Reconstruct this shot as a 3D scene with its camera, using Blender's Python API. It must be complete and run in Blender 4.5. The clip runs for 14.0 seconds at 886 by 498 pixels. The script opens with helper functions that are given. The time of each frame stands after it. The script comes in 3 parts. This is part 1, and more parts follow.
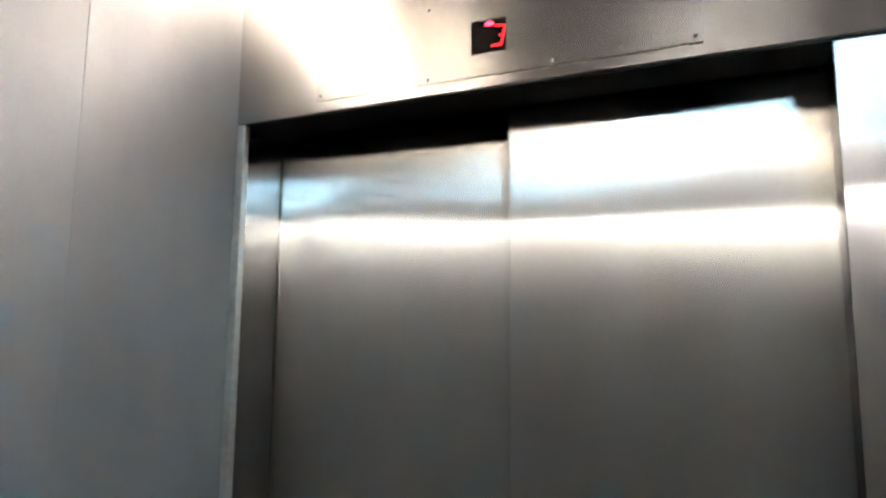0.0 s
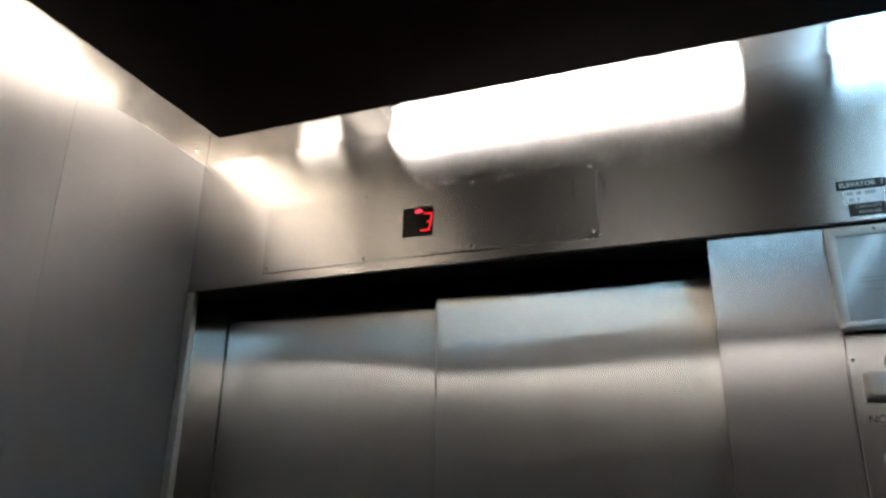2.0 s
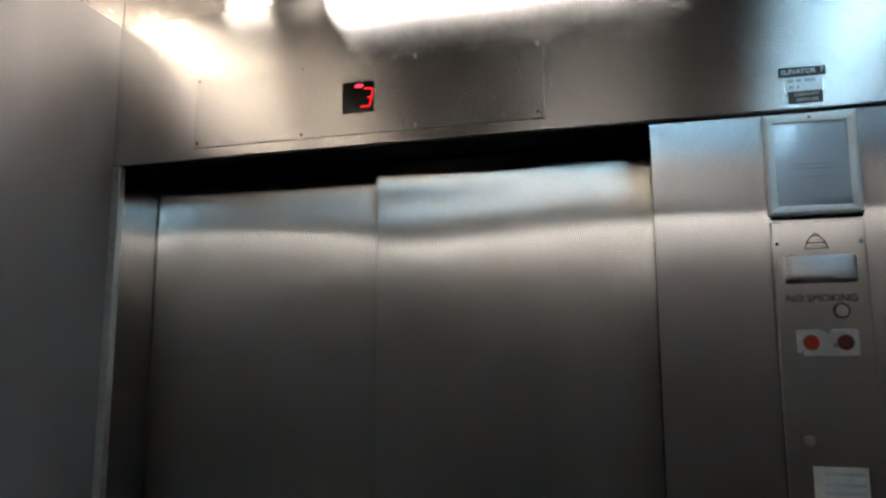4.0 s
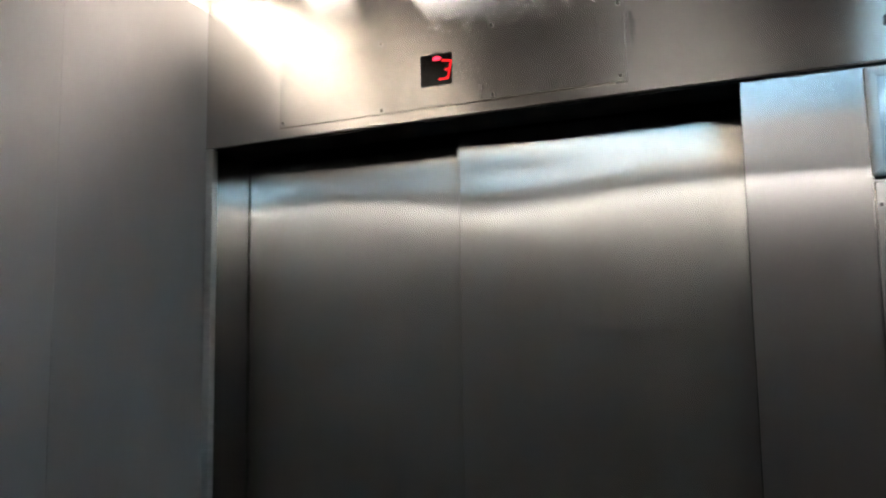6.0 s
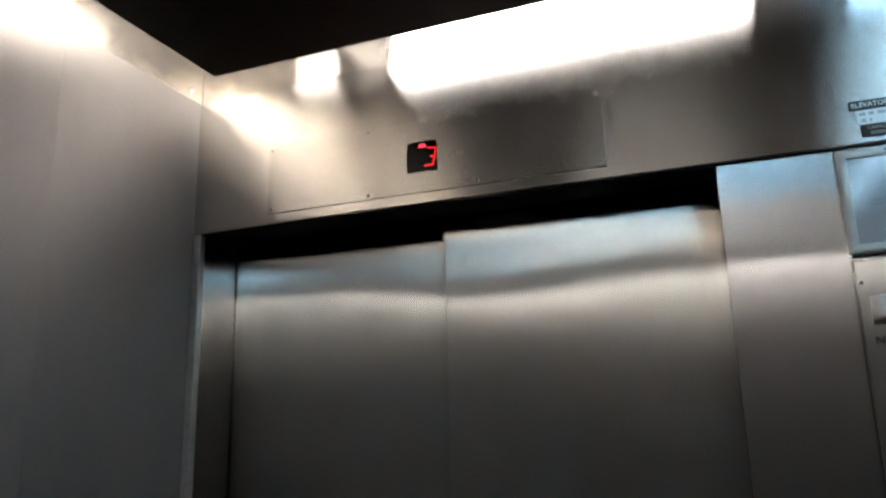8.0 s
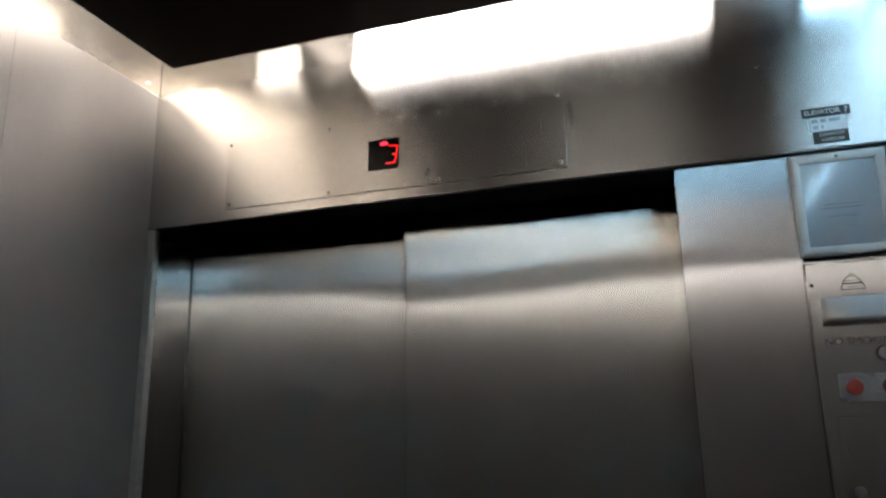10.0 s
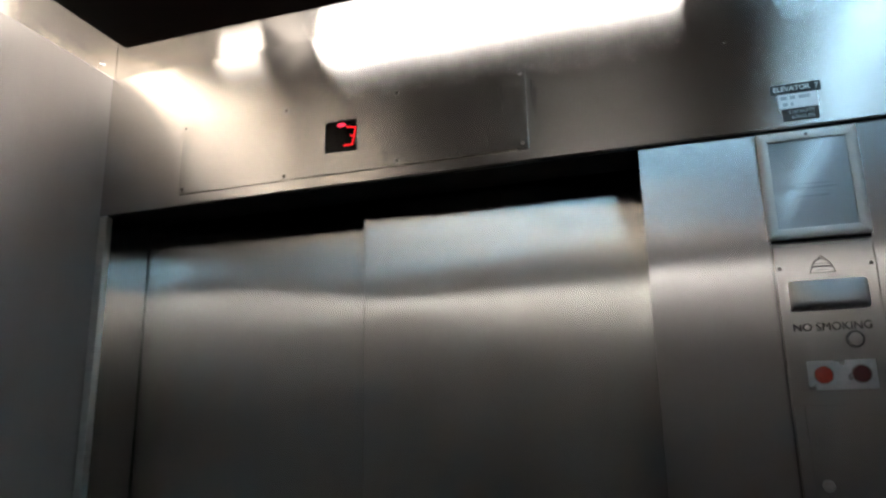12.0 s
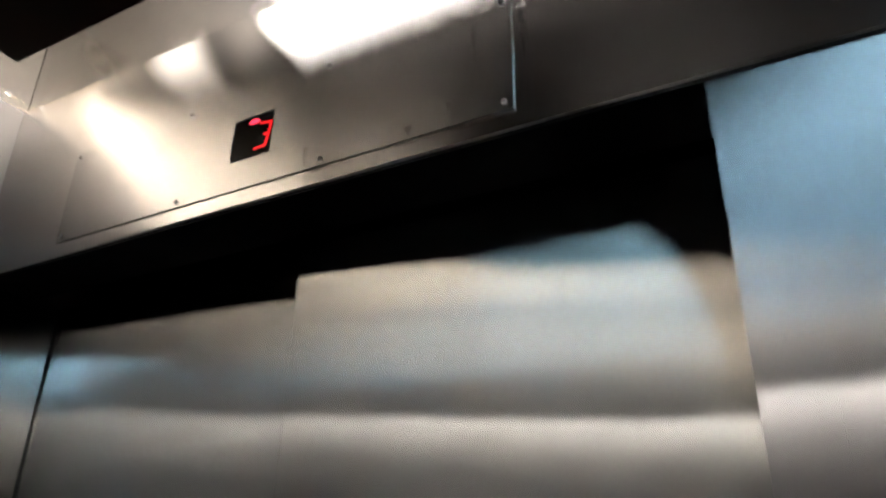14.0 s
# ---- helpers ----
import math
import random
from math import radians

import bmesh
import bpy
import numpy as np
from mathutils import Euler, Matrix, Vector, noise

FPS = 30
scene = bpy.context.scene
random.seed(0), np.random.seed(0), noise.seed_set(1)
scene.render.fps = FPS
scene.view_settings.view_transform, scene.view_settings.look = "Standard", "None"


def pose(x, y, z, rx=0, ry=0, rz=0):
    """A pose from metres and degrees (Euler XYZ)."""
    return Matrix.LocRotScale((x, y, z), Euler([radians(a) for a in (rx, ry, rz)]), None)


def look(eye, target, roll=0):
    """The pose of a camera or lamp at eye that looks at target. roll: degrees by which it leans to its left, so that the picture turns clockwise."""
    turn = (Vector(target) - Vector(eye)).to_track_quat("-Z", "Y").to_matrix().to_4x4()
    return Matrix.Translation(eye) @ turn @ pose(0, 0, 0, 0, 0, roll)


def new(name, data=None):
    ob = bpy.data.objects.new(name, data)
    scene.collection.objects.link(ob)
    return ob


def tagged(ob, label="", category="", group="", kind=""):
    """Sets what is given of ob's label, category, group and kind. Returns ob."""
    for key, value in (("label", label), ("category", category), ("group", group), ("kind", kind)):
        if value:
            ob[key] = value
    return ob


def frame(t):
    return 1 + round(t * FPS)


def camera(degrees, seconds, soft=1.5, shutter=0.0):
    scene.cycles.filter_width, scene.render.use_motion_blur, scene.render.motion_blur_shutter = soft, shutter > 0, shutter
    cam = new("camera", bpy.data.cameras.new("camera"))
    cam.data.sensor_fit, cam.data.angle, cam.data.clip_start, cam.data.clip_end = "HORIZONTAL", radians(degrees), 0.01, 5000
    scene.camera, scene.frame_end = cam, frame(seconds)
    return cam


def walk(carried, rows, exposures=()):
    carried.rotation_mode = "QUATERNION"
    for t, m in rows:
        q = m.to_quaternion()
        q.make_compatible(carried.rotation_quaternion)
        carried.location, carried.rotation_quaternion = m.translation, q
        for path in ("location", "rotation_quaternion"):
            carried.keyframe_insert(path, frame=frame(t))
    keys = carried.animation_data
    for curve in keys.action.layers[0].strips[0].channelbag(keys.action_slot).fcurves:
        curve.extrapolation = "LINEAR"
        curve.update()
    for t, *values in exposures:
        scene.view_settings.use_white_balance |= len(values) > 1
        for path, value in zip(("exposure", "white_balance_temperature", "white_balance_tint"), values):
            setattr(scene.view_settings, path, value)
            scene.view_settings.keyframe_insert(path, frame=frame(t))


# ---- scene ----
cam = camera(63.3, 14.0, soft=2.5, shutter=0.3)
PATH = [
    (0, (1.085, -1.279, 1.615), (0.29, 0.533, 1.902), 0.5),
    (0.2, (1.087, -1.352, 1.65), (0.329, 0.478, 1.926), -1.5),
    (0.5, (1.107, -1.395, 1.644), (0.381, 0.426, 2.037), -0.2),
    (1, (1.177, -1.399, 1.647), (0.551, 0.399, 2.26), 2.7),
    (1.5, (1.211, -1.397, 1.682), (0.547, 0.387, 2.297), 0.8),
    (2, (1.212, -1.383, 1.652), (0.535, 0.378, 2.313), 0.8),
    (2.5, (1.21, -1.394, 1.659), (0.59, 0.36, 2.394), 0.6),
    (3, (1.156, -1.435, 1.696), (0.82, 0.483, 2.155), 2.4),
    (3.2, (1.176, -1.424, 1.694), (0.788, 0.497, 2.094), 1.6),
    (5.3, (1.187, -1.38, 1.694), (0.562, 0.509, 1.893), -0.3),
    (5.5, (1.2, -1.389, 1.682), (0.527, 0.485, 1.87), -0.2),
    (6, (1.194, -1.392, 1.702), (0.445, 0.451, 1.902), -0.9),
    (6.5, (1.197, -1.381, 1.663), (0.449, 0.445, 1.985), -1.2),
    (7, (1.203, -1.388, 1.681), (0.486, 0.444, 2.038), -2.0),
    (7.5, (1.197, -1.386, 1.673), (0.499, 0.443, 2.085), -2.1),
    (8, (1.201, -1.391, 1.685), (0.499, 0.428, 2.133), -1.4),
    (10.5, (1.2, -1.373, 1.668), (0.61, 0.482, 2.128), -1.2),
    (11, (1.207, -1.365, 1.664), (0.6, 0.484, 2.126), -1.5),
    (11.5, (1.209, -1.362, 1.663), (0.614, 0.493, 2.116), -1.9),
    (12, (1.252, -1.29, 1.647), (0.662, 0.562, 2.12), -1.1),
    (12.2, (1.253, -1.259, 1.674), (0.717, 0.616, 2.116), -2.7),
    (12.5, (1.256, -1.121, 1.652), (0.695, 0.716, 2.208), -2.4),
    (12.7, (1.252, -1.038, 1.693), (0.67, 0.798, 2.231), -2.5),
    (13, (1.235, -0.904, 1.666), (0.724, 0.901, 2.362), -3.3),
    (13.5, (1.271, -0.739, 1.667), (0.431, 0.903, 2.442), -1.8),
    (14, (1.272, -0.627, 1.68), (0.399, 0.97, 2.509), 0.9),
]
walk(cam, [(t, look(eye, target, roll)) for t, eye, target, roll in PATH],
     exposures=[(0.0, 1.75), (0.5, 0.95), (1.0, 0.25), (1.5, -0.08), (3.0, -0.22), (5.3, 0.46), (6.0, 0.54), (6.5, 0.44), (7.5, 0.13), (8.0, -0.03), (12.0, -0.12), (14.0, -0.03)])

# ---- light: fluorescent fixtures over the gap round the hung ceiling ----
WARM, FRONT, COOL, REAR = (1.0, 0.92, 0.83), (1.0, 0.95, 0.92), (0.40, 0.71, 1.0), (1.0, 0.96, 0.91)
POWER_FRONT, POWER_LEFT, POWER_END, POWER_RIGHT, POWER_REAR = 36.0, 28.0, 4.5, 43.0, 300.0
world = bpy.data.worlds.new("world")
world.use_nodes = True
world.node_tree.nodes["Background"].inputs[0].default_value = (0.0, 0.0, 0.0, 1)
scene.world = world

# ---- plan, in metres: x from the left wall, y from the front wall (the cab lies at y < 0), z from the floor ----
CAB_W, CAB_D, REAR_GAP = 1.75, 3.28, 0.20
HEAD = 2.134                  # underside of the transom
SKIN = 2.484                  # top of the wall skins
CEIL, CEIL_T, GAP, GAP_LEFT = 2.494, 0.014, 0.098, 0.117
TOP = 2.74                    # canopy above the hung ceiling
OPEN_L, OPEN_R = 0.022, 1.22
DOOR_FAR, DOOR_NEAR = 0.170, 0.125


# ---- building helpers ----
def mesh_of(bm, name, smooth=0.0):
    me = bpy.data.meshes.new(name)
    bmesh.ops.recalc_face_normals(bm, faces=bm.faces[:])
    bm.to_mesh(me)
    bm.free()
    if smooth:
        for p in me.polygons:
            p.use_smooth = True
        me.set_sharp_from_angle(angle=radians(smooth))
    return me


def part(name, bm, material, parent=None, label="", smooth=22.0):
    ob = new(name, mesh_of(bm, name, smooth))
    ob.data.materials.append(material)
    if parent is not None:
        ob.parent = parent
    if label:
        ob["label"] = label
    return ob


def thing(name, label, category, base=(0, 0, 0), kind="", group=""):
    ob = new(name)
    ob.location = base
    ob.empty_display_size = 0.05
    return tagged(ob, label, category, group, kind)


def box(bm, lo, hi, bevel=0.0, segments=2):
    made = bmesh.ops.create_cube(bm, size=1.0)["verts"]
    lo, hi = Vector(lo), Vector(hi)
    for v in made:
        v.co = Vector([lo[k] + (v.co[k] + 0.5) * (hi[k] - lo[k]) for k in range(3)])
    if bevel:
        edges = list({e for v in made for e in v.link_edges})
        bmesh.ops.bevel(bm, geom=edges, offset=bevel, segments=segments, profile=0.5, affect="EDGES")
    return bm


def boxed(lo, hi, bevel=0.0, segments=2):
    return box(bmesh.new(), lo, hi, bevel, segments)


def disc(bm, centre, radius, depth, axis="y", sides=20, bevel=0.0, top=None):
    """A short cylinder whose back stands at centre and whose front lies depth towards -axis."""
    made = bmesh.ops.create_cone(bm, cap_ends=True, segments=sides, radius1=radius, radius2=radius if top is None else top, depth=depth)["verts"]
    turn = Matrix.Rotation(radians(90), 4, "X") if axis == "y" else Matrix.Rotation(radians(90), 4, "Y") if axis == "x" else Matrix()
    off = {"y": Vector((0, -depth / 2, 0)), "x": Vector((depth / 2, 0, 0)), "z": Vector((0, 0, depth / 2))}[axis]
    for v in made:
        v.co = turn @ v.co + Vector(centre) + off
    if bevel:
        front = [e for v in made for e in v.link_edges if len(e.link_faces) == 2 and any(len(f.verts) > 4 for f in e.link_faces)]
        bmesh.ops.bevel(bm, geom=list(set(front)), offset=bevel, segments=2, profile=0.5, affect="EDGES")
    return bm


def ring(bm, centre, outer, inner, depth, sides=28):
    """A flat-faced ring on the wall, its face depth in front of centre."""
    cx, cy, cz = centre
    rows = []
    for r, y in ((outer, cy), (outer, cy - depth * 0.7), (outer - 0.15 * (outer - inner), cy - depth), (inner + 0.15 * (outer - inner), cy - depth), (inner, cy - depth * 0.7), (inner, cy)):
        rows.append([bm.verts.new((cx + r * math.cos(2 * math.pi * k / sides), y, cz + r * math.sin(2 * math.pi * k / sides))) for k in range(sides)])
    for a, b in zip(rows, rows[1:]):
        for k in range(sides):
            bm.faces.new((a[k], a[(k + 1) % sides], b[(k + 1) % sides], b[k]))
    return bm


def sheet(x0, x1, z0, z1, y, depth, warp, nx=28, nz=40, fold=0.004):
    """A sheet-metal panel that faces -y, its face slightly dished by warp(x, z), with folded edges."""
    bm = bmesh.new()
    xs = [x0] + [x0 + fold + (x1 - x0 - 2 * fold) * k / nx for k in range(nx + 1)] + [x1]
    zs = [z0] + [z0 + fold + (z1 - z0 - 2 * fold) * k / nz for k in range(nz + 1)] + [z1]
    grid = []
    for j, z in enumerate(zs):
        row = []
        for i, x in enumerate(xs):
            rim = i in (0, len(xs) - 1) or j in (0, len(zs) - 1)
            row.append(bm.verts.new((x, y + (fold * 0.6 if rim else 0.0) + warp(x, z), z)))
        grid.append(row)
    for j in range(len(zs) - 1):
        for i in range(len(xs) - 1):
            bm.faces.new((grid[j][i], grid[j][i + 1], grid[j + 1][i + 1], grid[j + 1][i]))
    rim = grid[0] + [r[-1] for r in grid[1:]] + grid[-1][-2::-1] + [r[0] for r in grid[-2:0:-1]]
    back = [bm.verts.new((v.co.x, y + depth, v.co.z)) for v in rim]
    n = len(rim)
    for k in range(n):
        bm.faces.new((rim[k], back[k], back[(k + 1) % n], rim[(k + 1) % n]))
    bm.faces.new(back)
    return bm


def flat(x, z):
    return 0.0


def lettering(name, words, size, centre, material, parent, depth=0.0006, width=None, slant=0.0, bold=0.0):
    """Words in the built-in font on a wall that faces -y, centred on centre."""
    cu = bpy.data.curves.new(name, "FONT")
    cu.body, cu.size, cu.extrude, cu.align_x, cu.align_y, cu.shear, cu.offset = words, size, depth, "CENTER", "CENTER", slant, bold
    tmp = new(name + "_curve", cu)
    bpy.context.view_layer.update()
    me = bpy.data.meshes.new_from_object(tmp.evaluated_get(bpy.context.evaluated_depsgraph_get()))
    bpy.data.objects.remove(tmp)
    xs = [v.co.x for v in me.vertices]
    k = width / (max(xs) - min(xs)) if width else 1.0
    me.transform(Matrix.Translation(centre) @ Matrix.Rotation(radians(90), 4, "X") @ Matrix.Diagonal((k, 1, 1, 1)))
    ob = new(name, me)
    me.materials.append(material)
    ob.parent = parent
    return ob


# ---- materials ----
def material(name):
    m = bpy.data.materials.new(name)
    m.use_nodes = True
    return m, m.node_tree, m.node_tree.nodes["Principled BSDF"]


def noise_node(nt, scale, detail, vector):
    n = nt.nodes.new("ShaderNodeTexNoise")
    n.inputs["Scale"].default_value, n.inputs["Detail"].default_value = scale, detail
    nt.links.new(vector, n.inputs["Vector"])
    return n.outputs["Fac"]


def ranged(nt, value, lo, hi, a=0.3, b=0.7):
    n = nt.nodes.new("ShaderNodeMapRange")
    n.inputs["From Min"].default_value, n.inputs["From Max"].default_value = a, b
    n.inputs["To Min"].default_value, n.inputs["To Max"].default_value = lo, hi
    nt.links.new(value, n.inputs["Value"])
    return n.outputs["Result"]


def coords(nt, stretch=(1, 1, 1)):
    g = nt.nodes.new("ShaderNodeNewGeometry")
    m = nt.nodes.new("ShaderNodeMapping")
    m.inputs["Scale"].default_value = stretch
    nt.links.new(g.outputs["Position"], m.inputs["Vector"])
    return m.outputs["Vector"]


def brushed(name, colour, along, across, spread, grain, emboss=0.0, haze=0.05, tail=None, stain=0.0, drips=(3, 3, 3)):
    """Brushed steel. spread: the direction in which the grain smears reflections; across and along: the slopes of
    the fine relief in that direction and at right angles to it; tail: the same for the coarser scratches; grain: stretch of the scratches;
    stain: how dark the smears and drips of dirt are, drips: their stretch."""
    m, nt, p = material(name)
    nt.nodes.remove(p)
    gloss = nt.nodes.new("ShaderNodeBsdfAnisotropic")
    gloss.distribution = "BECKMANN"
    ratio = along / across
    rough = math.sqrt(math.sqrt(along * across))
    gloss.inputs["Anisotropy"].default_value = math.sqrt(ratio) - 1
    t = nt.nodes.new("ShaderNodeCombineXYZ")
    for k in range(3):
        t.inputs[k].default_value = spread[k]
    nt.links.new(t.outputs[0], gloss.inputs["Tangent"])
    veil = nt.nodes.new("ShaderNodeBsdfAnisotropic")
    veil.distribution = "GGX"
    veil.inputs["Roughness"].default_value = 0.55
    if tail:
        veil.inputs["Roughness"].default_value = math.sqrt(math.sqrt(tail[0] * tail[1]))
        veil.inputs["Anisotropy"].default_value = math.sqrt(tail[0] / tail[1]) - 1
        nt.links.new(t.outputs[0], veil.inputs["Tangent"])
    fine = noise_node(nt, 1.0, 2.0, coords(nt, grain))
    cloud = noise_node(nt, 4.5, 5.0, coords(nt))
    nt.links.new(ranged(nt, cloud, rough * 0.96, rough * 1.04), gloss.inputs["Roughness"])
    mix = nt.nodes.new("ShaderNodeMix")
    mix.data_type = "RGBA"
    mix.inputs["A"].default_value = (*[c * 0.96 for c in colour], 1)
    mix.inputs["B"].default_value = (*[min(1, c * 1.03) for c in colour], 1)
    blend = nt.nodes.new("ShaderNodeMath")
    blend.operation = "MULTIPLY_ADD"
    nt.links.new(fine, blend.inputs[0])
    blend.inputs[1].default_value = 0.7
    nt.links.new(ranged(nt, cloud, 0.0, 0.3), blend.inputs[2])
    nt.links.new(blend.outputs[0], mix.inputs["Factor"])
    tone = mix.outputs["Result"]
    if stain:
        dirt = nt.nodes.new("ShaderNodeMix")
        dirt.data_type, dirt.blend_type = "RGBA", "MULTIPLY"
        dirt.inputs["B"].default_value = (1 - stain, 1 - 1.12 * stain, 1 - 1.25 * stain, 1)
        nt.links.new(tone, dirt.inputs["A"])
        nt.links.new(ranged(nt, noise_node(nt, 1.0, 6.0, coords(nt, drips)), 0.0, 1.0, 0.42, 0.66), dirt.inputs["Factor"])
        tone = dirt.outputs["Result"]
    for g in (gloss, veil):
        nt.links.new(tone, g.inputs["Color"])
    both = nt.nodes.new("ShaderNodeMixShader")
    nt.links.new(ranged(nt, noise_node(nt, 14.0, 4.0, coords(nt)), haze * 0.93, haze * 1.07), both.inputs[0])
    nt.links.new(gloss.outputs[0], both.inputs[1]), nt.links.new(veil.outputs[0], both.inputs[2])
    nt.links.new(both.outputs[0], nt.nodes["Material Output"].inputs["Surface"])
    if emboss:
        w = nt.nodes.new("ShaderNodeTexWave")
        w.wave_type, w.bands_direction, w.wave_profile = "BANDS", "DIAGONAL", "SIN"
        w.inputs["Scale"].default_value, w.inputs["Distortion"].default_value = 95.0, 0.6
        nt.links.new(coords(nt), w.inputs["Vector"])
        b2 = nt.nodes.new("ShaderNodeBump")
        b2.inputs["Strength"].default_value, b2.inputs["Distance"].default_value = emboss, 0.0006
        nt.links.new(w.outputs["Fac"], b2.inputs["Height"])
        for g in (gloss, veil):
            nt.links.new(b2.outputs[0], g.inputs["Normal"])
    return m


def painted(name, colour, rough, vary=0.1, metal=0.0, scale=30.0, spec=0.5):
    m, nt, p = material(name)
    p.inputs["Metallic"].default_value = metal
    p.inputs["Specular IOR Level"].default_value = spec
    v = coords(nt)
    n = noise_node(nt, scale, 5.0, v)
    mix = nt.nodes.new("ShaderNodeMix")
    mix.data_type = "RGBA"
    mix.inputs["A"].default_value = (*[c * (1 - vary) for c in colour], 1)
    mix.inputs["B"].default_value = (*[min(1, c * (1 + vary)) for c in colour], 1)
    nt.links.new(ranged(nt, n, 0, 1), mix.inputs["Factor"])
    nt.links.new(mix.outputs["Result"], p.inputs["Base Color"])
    nt.links.new(ranged(nt, noise_node(nt, scale * 0.3, 3.0, v), rough * 0.85, min(1, rough * 1.15)), p.inputs["Roughness"])
    return m


def glowing(name, colour, power):
    m, nt, p = material(name)
    p.inputs["Base Color"].default_value = (*[0.8 * c for c in colour], 1)
    p.inputs["Emission Color"].default_value = (*colour, 1)
    p.inputs["Emission Strength"].default_value = power
    return m


steel_door = brushed("door_steel", (0.595, 0.592, 0.568), 0.0055, 0.42, (1, 0, 0), (260, 260, 4), haze=0.005, stain=0.08, drips=(5, 3, 2))
steel_return = brushed("return_steel", (0.565, 0.555, 0.555), 0.0055, 0.34, (1, 0, 0), (260, 260, 4), haze=0.003)
steel_transom = brushed("transom_steel", (0.61, 0.585, 0.562), 0.018, 0.185, (0, 0, 1), (4, 260, 260), haze=0.016, tail=(0.05, 0.40), stain=0.05, drips=(5, 5, 9))
steel_plate = brushed("plate_steel", (0.61, 0.585, 0.562), 0.024, 0.190, (0, 0, 1), (4, 260, 260), haze=0.20, tail=(0.06, 0.42), stain=0.09, drips=(13, 4, 5))
steel_upper = brushed("upper_band_steel", (0.60, 0.57, 0.54), 0.018, 0.06, (0, 0, 1), (4, 260, 260), haze=0.07, tail=(0.10, 0.40))
steel_band = brushed("band_steel", (0.48, 0.445, 0.40), 0.05, 0.10, (0, 0, 1), (4, 4, 260), haze=0.15)
steel_side = brushed("side_wall_steel", (0.46, 0.436, 0.418), 0.16, 0.30, (0, 0, 1), (200, 200, 12), 0.10, 0.80, tail=(0.55, 0.55), stain=0.09, drips=(3, 3.5, 2.2))
rear_laminate = painted("rear_laminate", (0.085, 0.081, 0.077), 0.45, 0.06, 0.0, 18.0)
steel_panel = brushed("panel_steel", (0.56, 0.55, 0.54), 0.012, 0.26, (1, 0, 0), (260, 260, 4), haze=0.06)
steel_hood = brushed("hood_steel", (0.64, 0.63, 0.62), 0.18, 0.30, (1, 0, 0), (300, 300, 300), haze=0.2)
steel_jamb = brushed("jamb_steel", (0.48, 0.47, 0.465), 0.012, 0.09, (0, 1, 0), (260, 260, 4))
chrome = painted("polished_steel", (0.72, 0.72, 0.72), 0.22, 0.05, 1.0)
satin_steel = painted("satin_steel", (0.50, 0.51, 0.53), 0.30, 0.06, 1.0, 90.0)
strip_steel = painted("strip_steel", (0.66, 0.65, 0.63), 0.34, 0.08, 1.0, 60.0)
screw_steel = painted("screw_steel", (0.27, 0.26, 0.25), 0.36, 0.15, 1.0, 200.0)
# near-black that paints the shade in the soffit, gaps and slots
recess_shade = painted("recess_shade", (0.007, 0.006, 0.006), 0.8, 0.2, spec=0.12)
dark_steel = painted("dark_steel", (0.06, 0.055, 0.05), 0.5, 0.3, 0.6, 20.0)
ceiling_dark = painted("dark_laminate", (0.0085, 0.0030, 0.0022), 0.36, 0.25, 0.0, 12.0, 0.04)
canopy_paint = painted("canopy_paint", (0.085, 0.08, 0.075), 0.6, 0.08, 0.0, 6.0)
floor_vinyl = painted("floor_vinyl", (0.018, 0.016, 0.015), 0.55, 0.35, 0.0, 25.0)
black_lacquer = painted("black_label", (0.012, 0.012, 0.014), 0.35, 0.2)
white_label = painted("white_label", (0.88, 0.90, 0.91), 0.45, 0.05, 0.65, 60.0)
brown_label = painted("brown_label", (0.045, 0.036, 0.030), 0.4, 0.25, 0.0, 80.0)
letter_white = painted("letter_white", (0.75, 0.75, 0.73), 0.5, 0.05)
letter_dark = painted("letter_dark", (0.035, 0.033, 0.030), 0.6, 0.2)
letter_faint = painted("letter_faint", (0.50, 0.54, 0.58), 0.6, 0.2)
display_black = painted("display_black", (0.006, 0.004, 0.004), 0.22, 0.2)
frame_metal = painted("frame_aluminium", (0.76, 0.75, 0.73), 0.50, 0.06, 0.45, 40.0)
paper = painted("certificate_paper", (0.86, 0.90, 0.93), 0.42, 0.06, 0.55, 30.0)
notice_paper = painted("notice_paper", (0.66, 0.67, 0.62), 0.6, 0.10, 0.0, 50.0)
red_bright = painted("red_button_plastic", (0.40, 0.032, 0.015), 0.25, 0.25, 0.0, 120.0)
red_dark = painted("dark_red_button_plastic", (0.085, 0.004, 0.006), 0.3, 0.25, 0.0, 120.0)
grime_and_shade = painted("grime_and_shade", (0.10, 0.085, 0.065), 0.7, 0.4, 0.0, 150.0)
smear, snt, sp = material("dirt_shade_smear")
sp.inputs["Base Color"].default_value, sp.inputs["Roughness"].default_value = (0.05, 0.04, 0.032, 1), 0.75
snt.links.new(ranged(snt, noise_node(snt, 160.0, 4.0, coords(snt, (1, 1, 0.35))), 0.02, 0.24), sp.inputs["Alpha"])
led_red = glowing("red_led", (1.0, 0.015, 0.02), 1.3)
led_hot = glowing("red_arrow_led", (1.0, 0.04, 0.09), 2.0)
fixture_white = painted("fixture_white", (0.75, 0.74, 0.70), 0.4, 0.05)
lens_glow = {n: glowing("lens_" + n, c, w) for n, c, w in (("front", FRONT, POWER_FRONT), ("left", WARM, POWER_LEFT), ("end", WARM, POWER_END), ("right", COOL, POWER_RIGHT), ("rear", REAR, POWER_REAR))}
glass, gnt, gp = material("cover_glass")
gp.inputs["Transmission Weight"].default_value, gp.inputs["Roughness"].default_value, gp.inputs["IOR"].default_value = 1.0, 0.04, 1.5

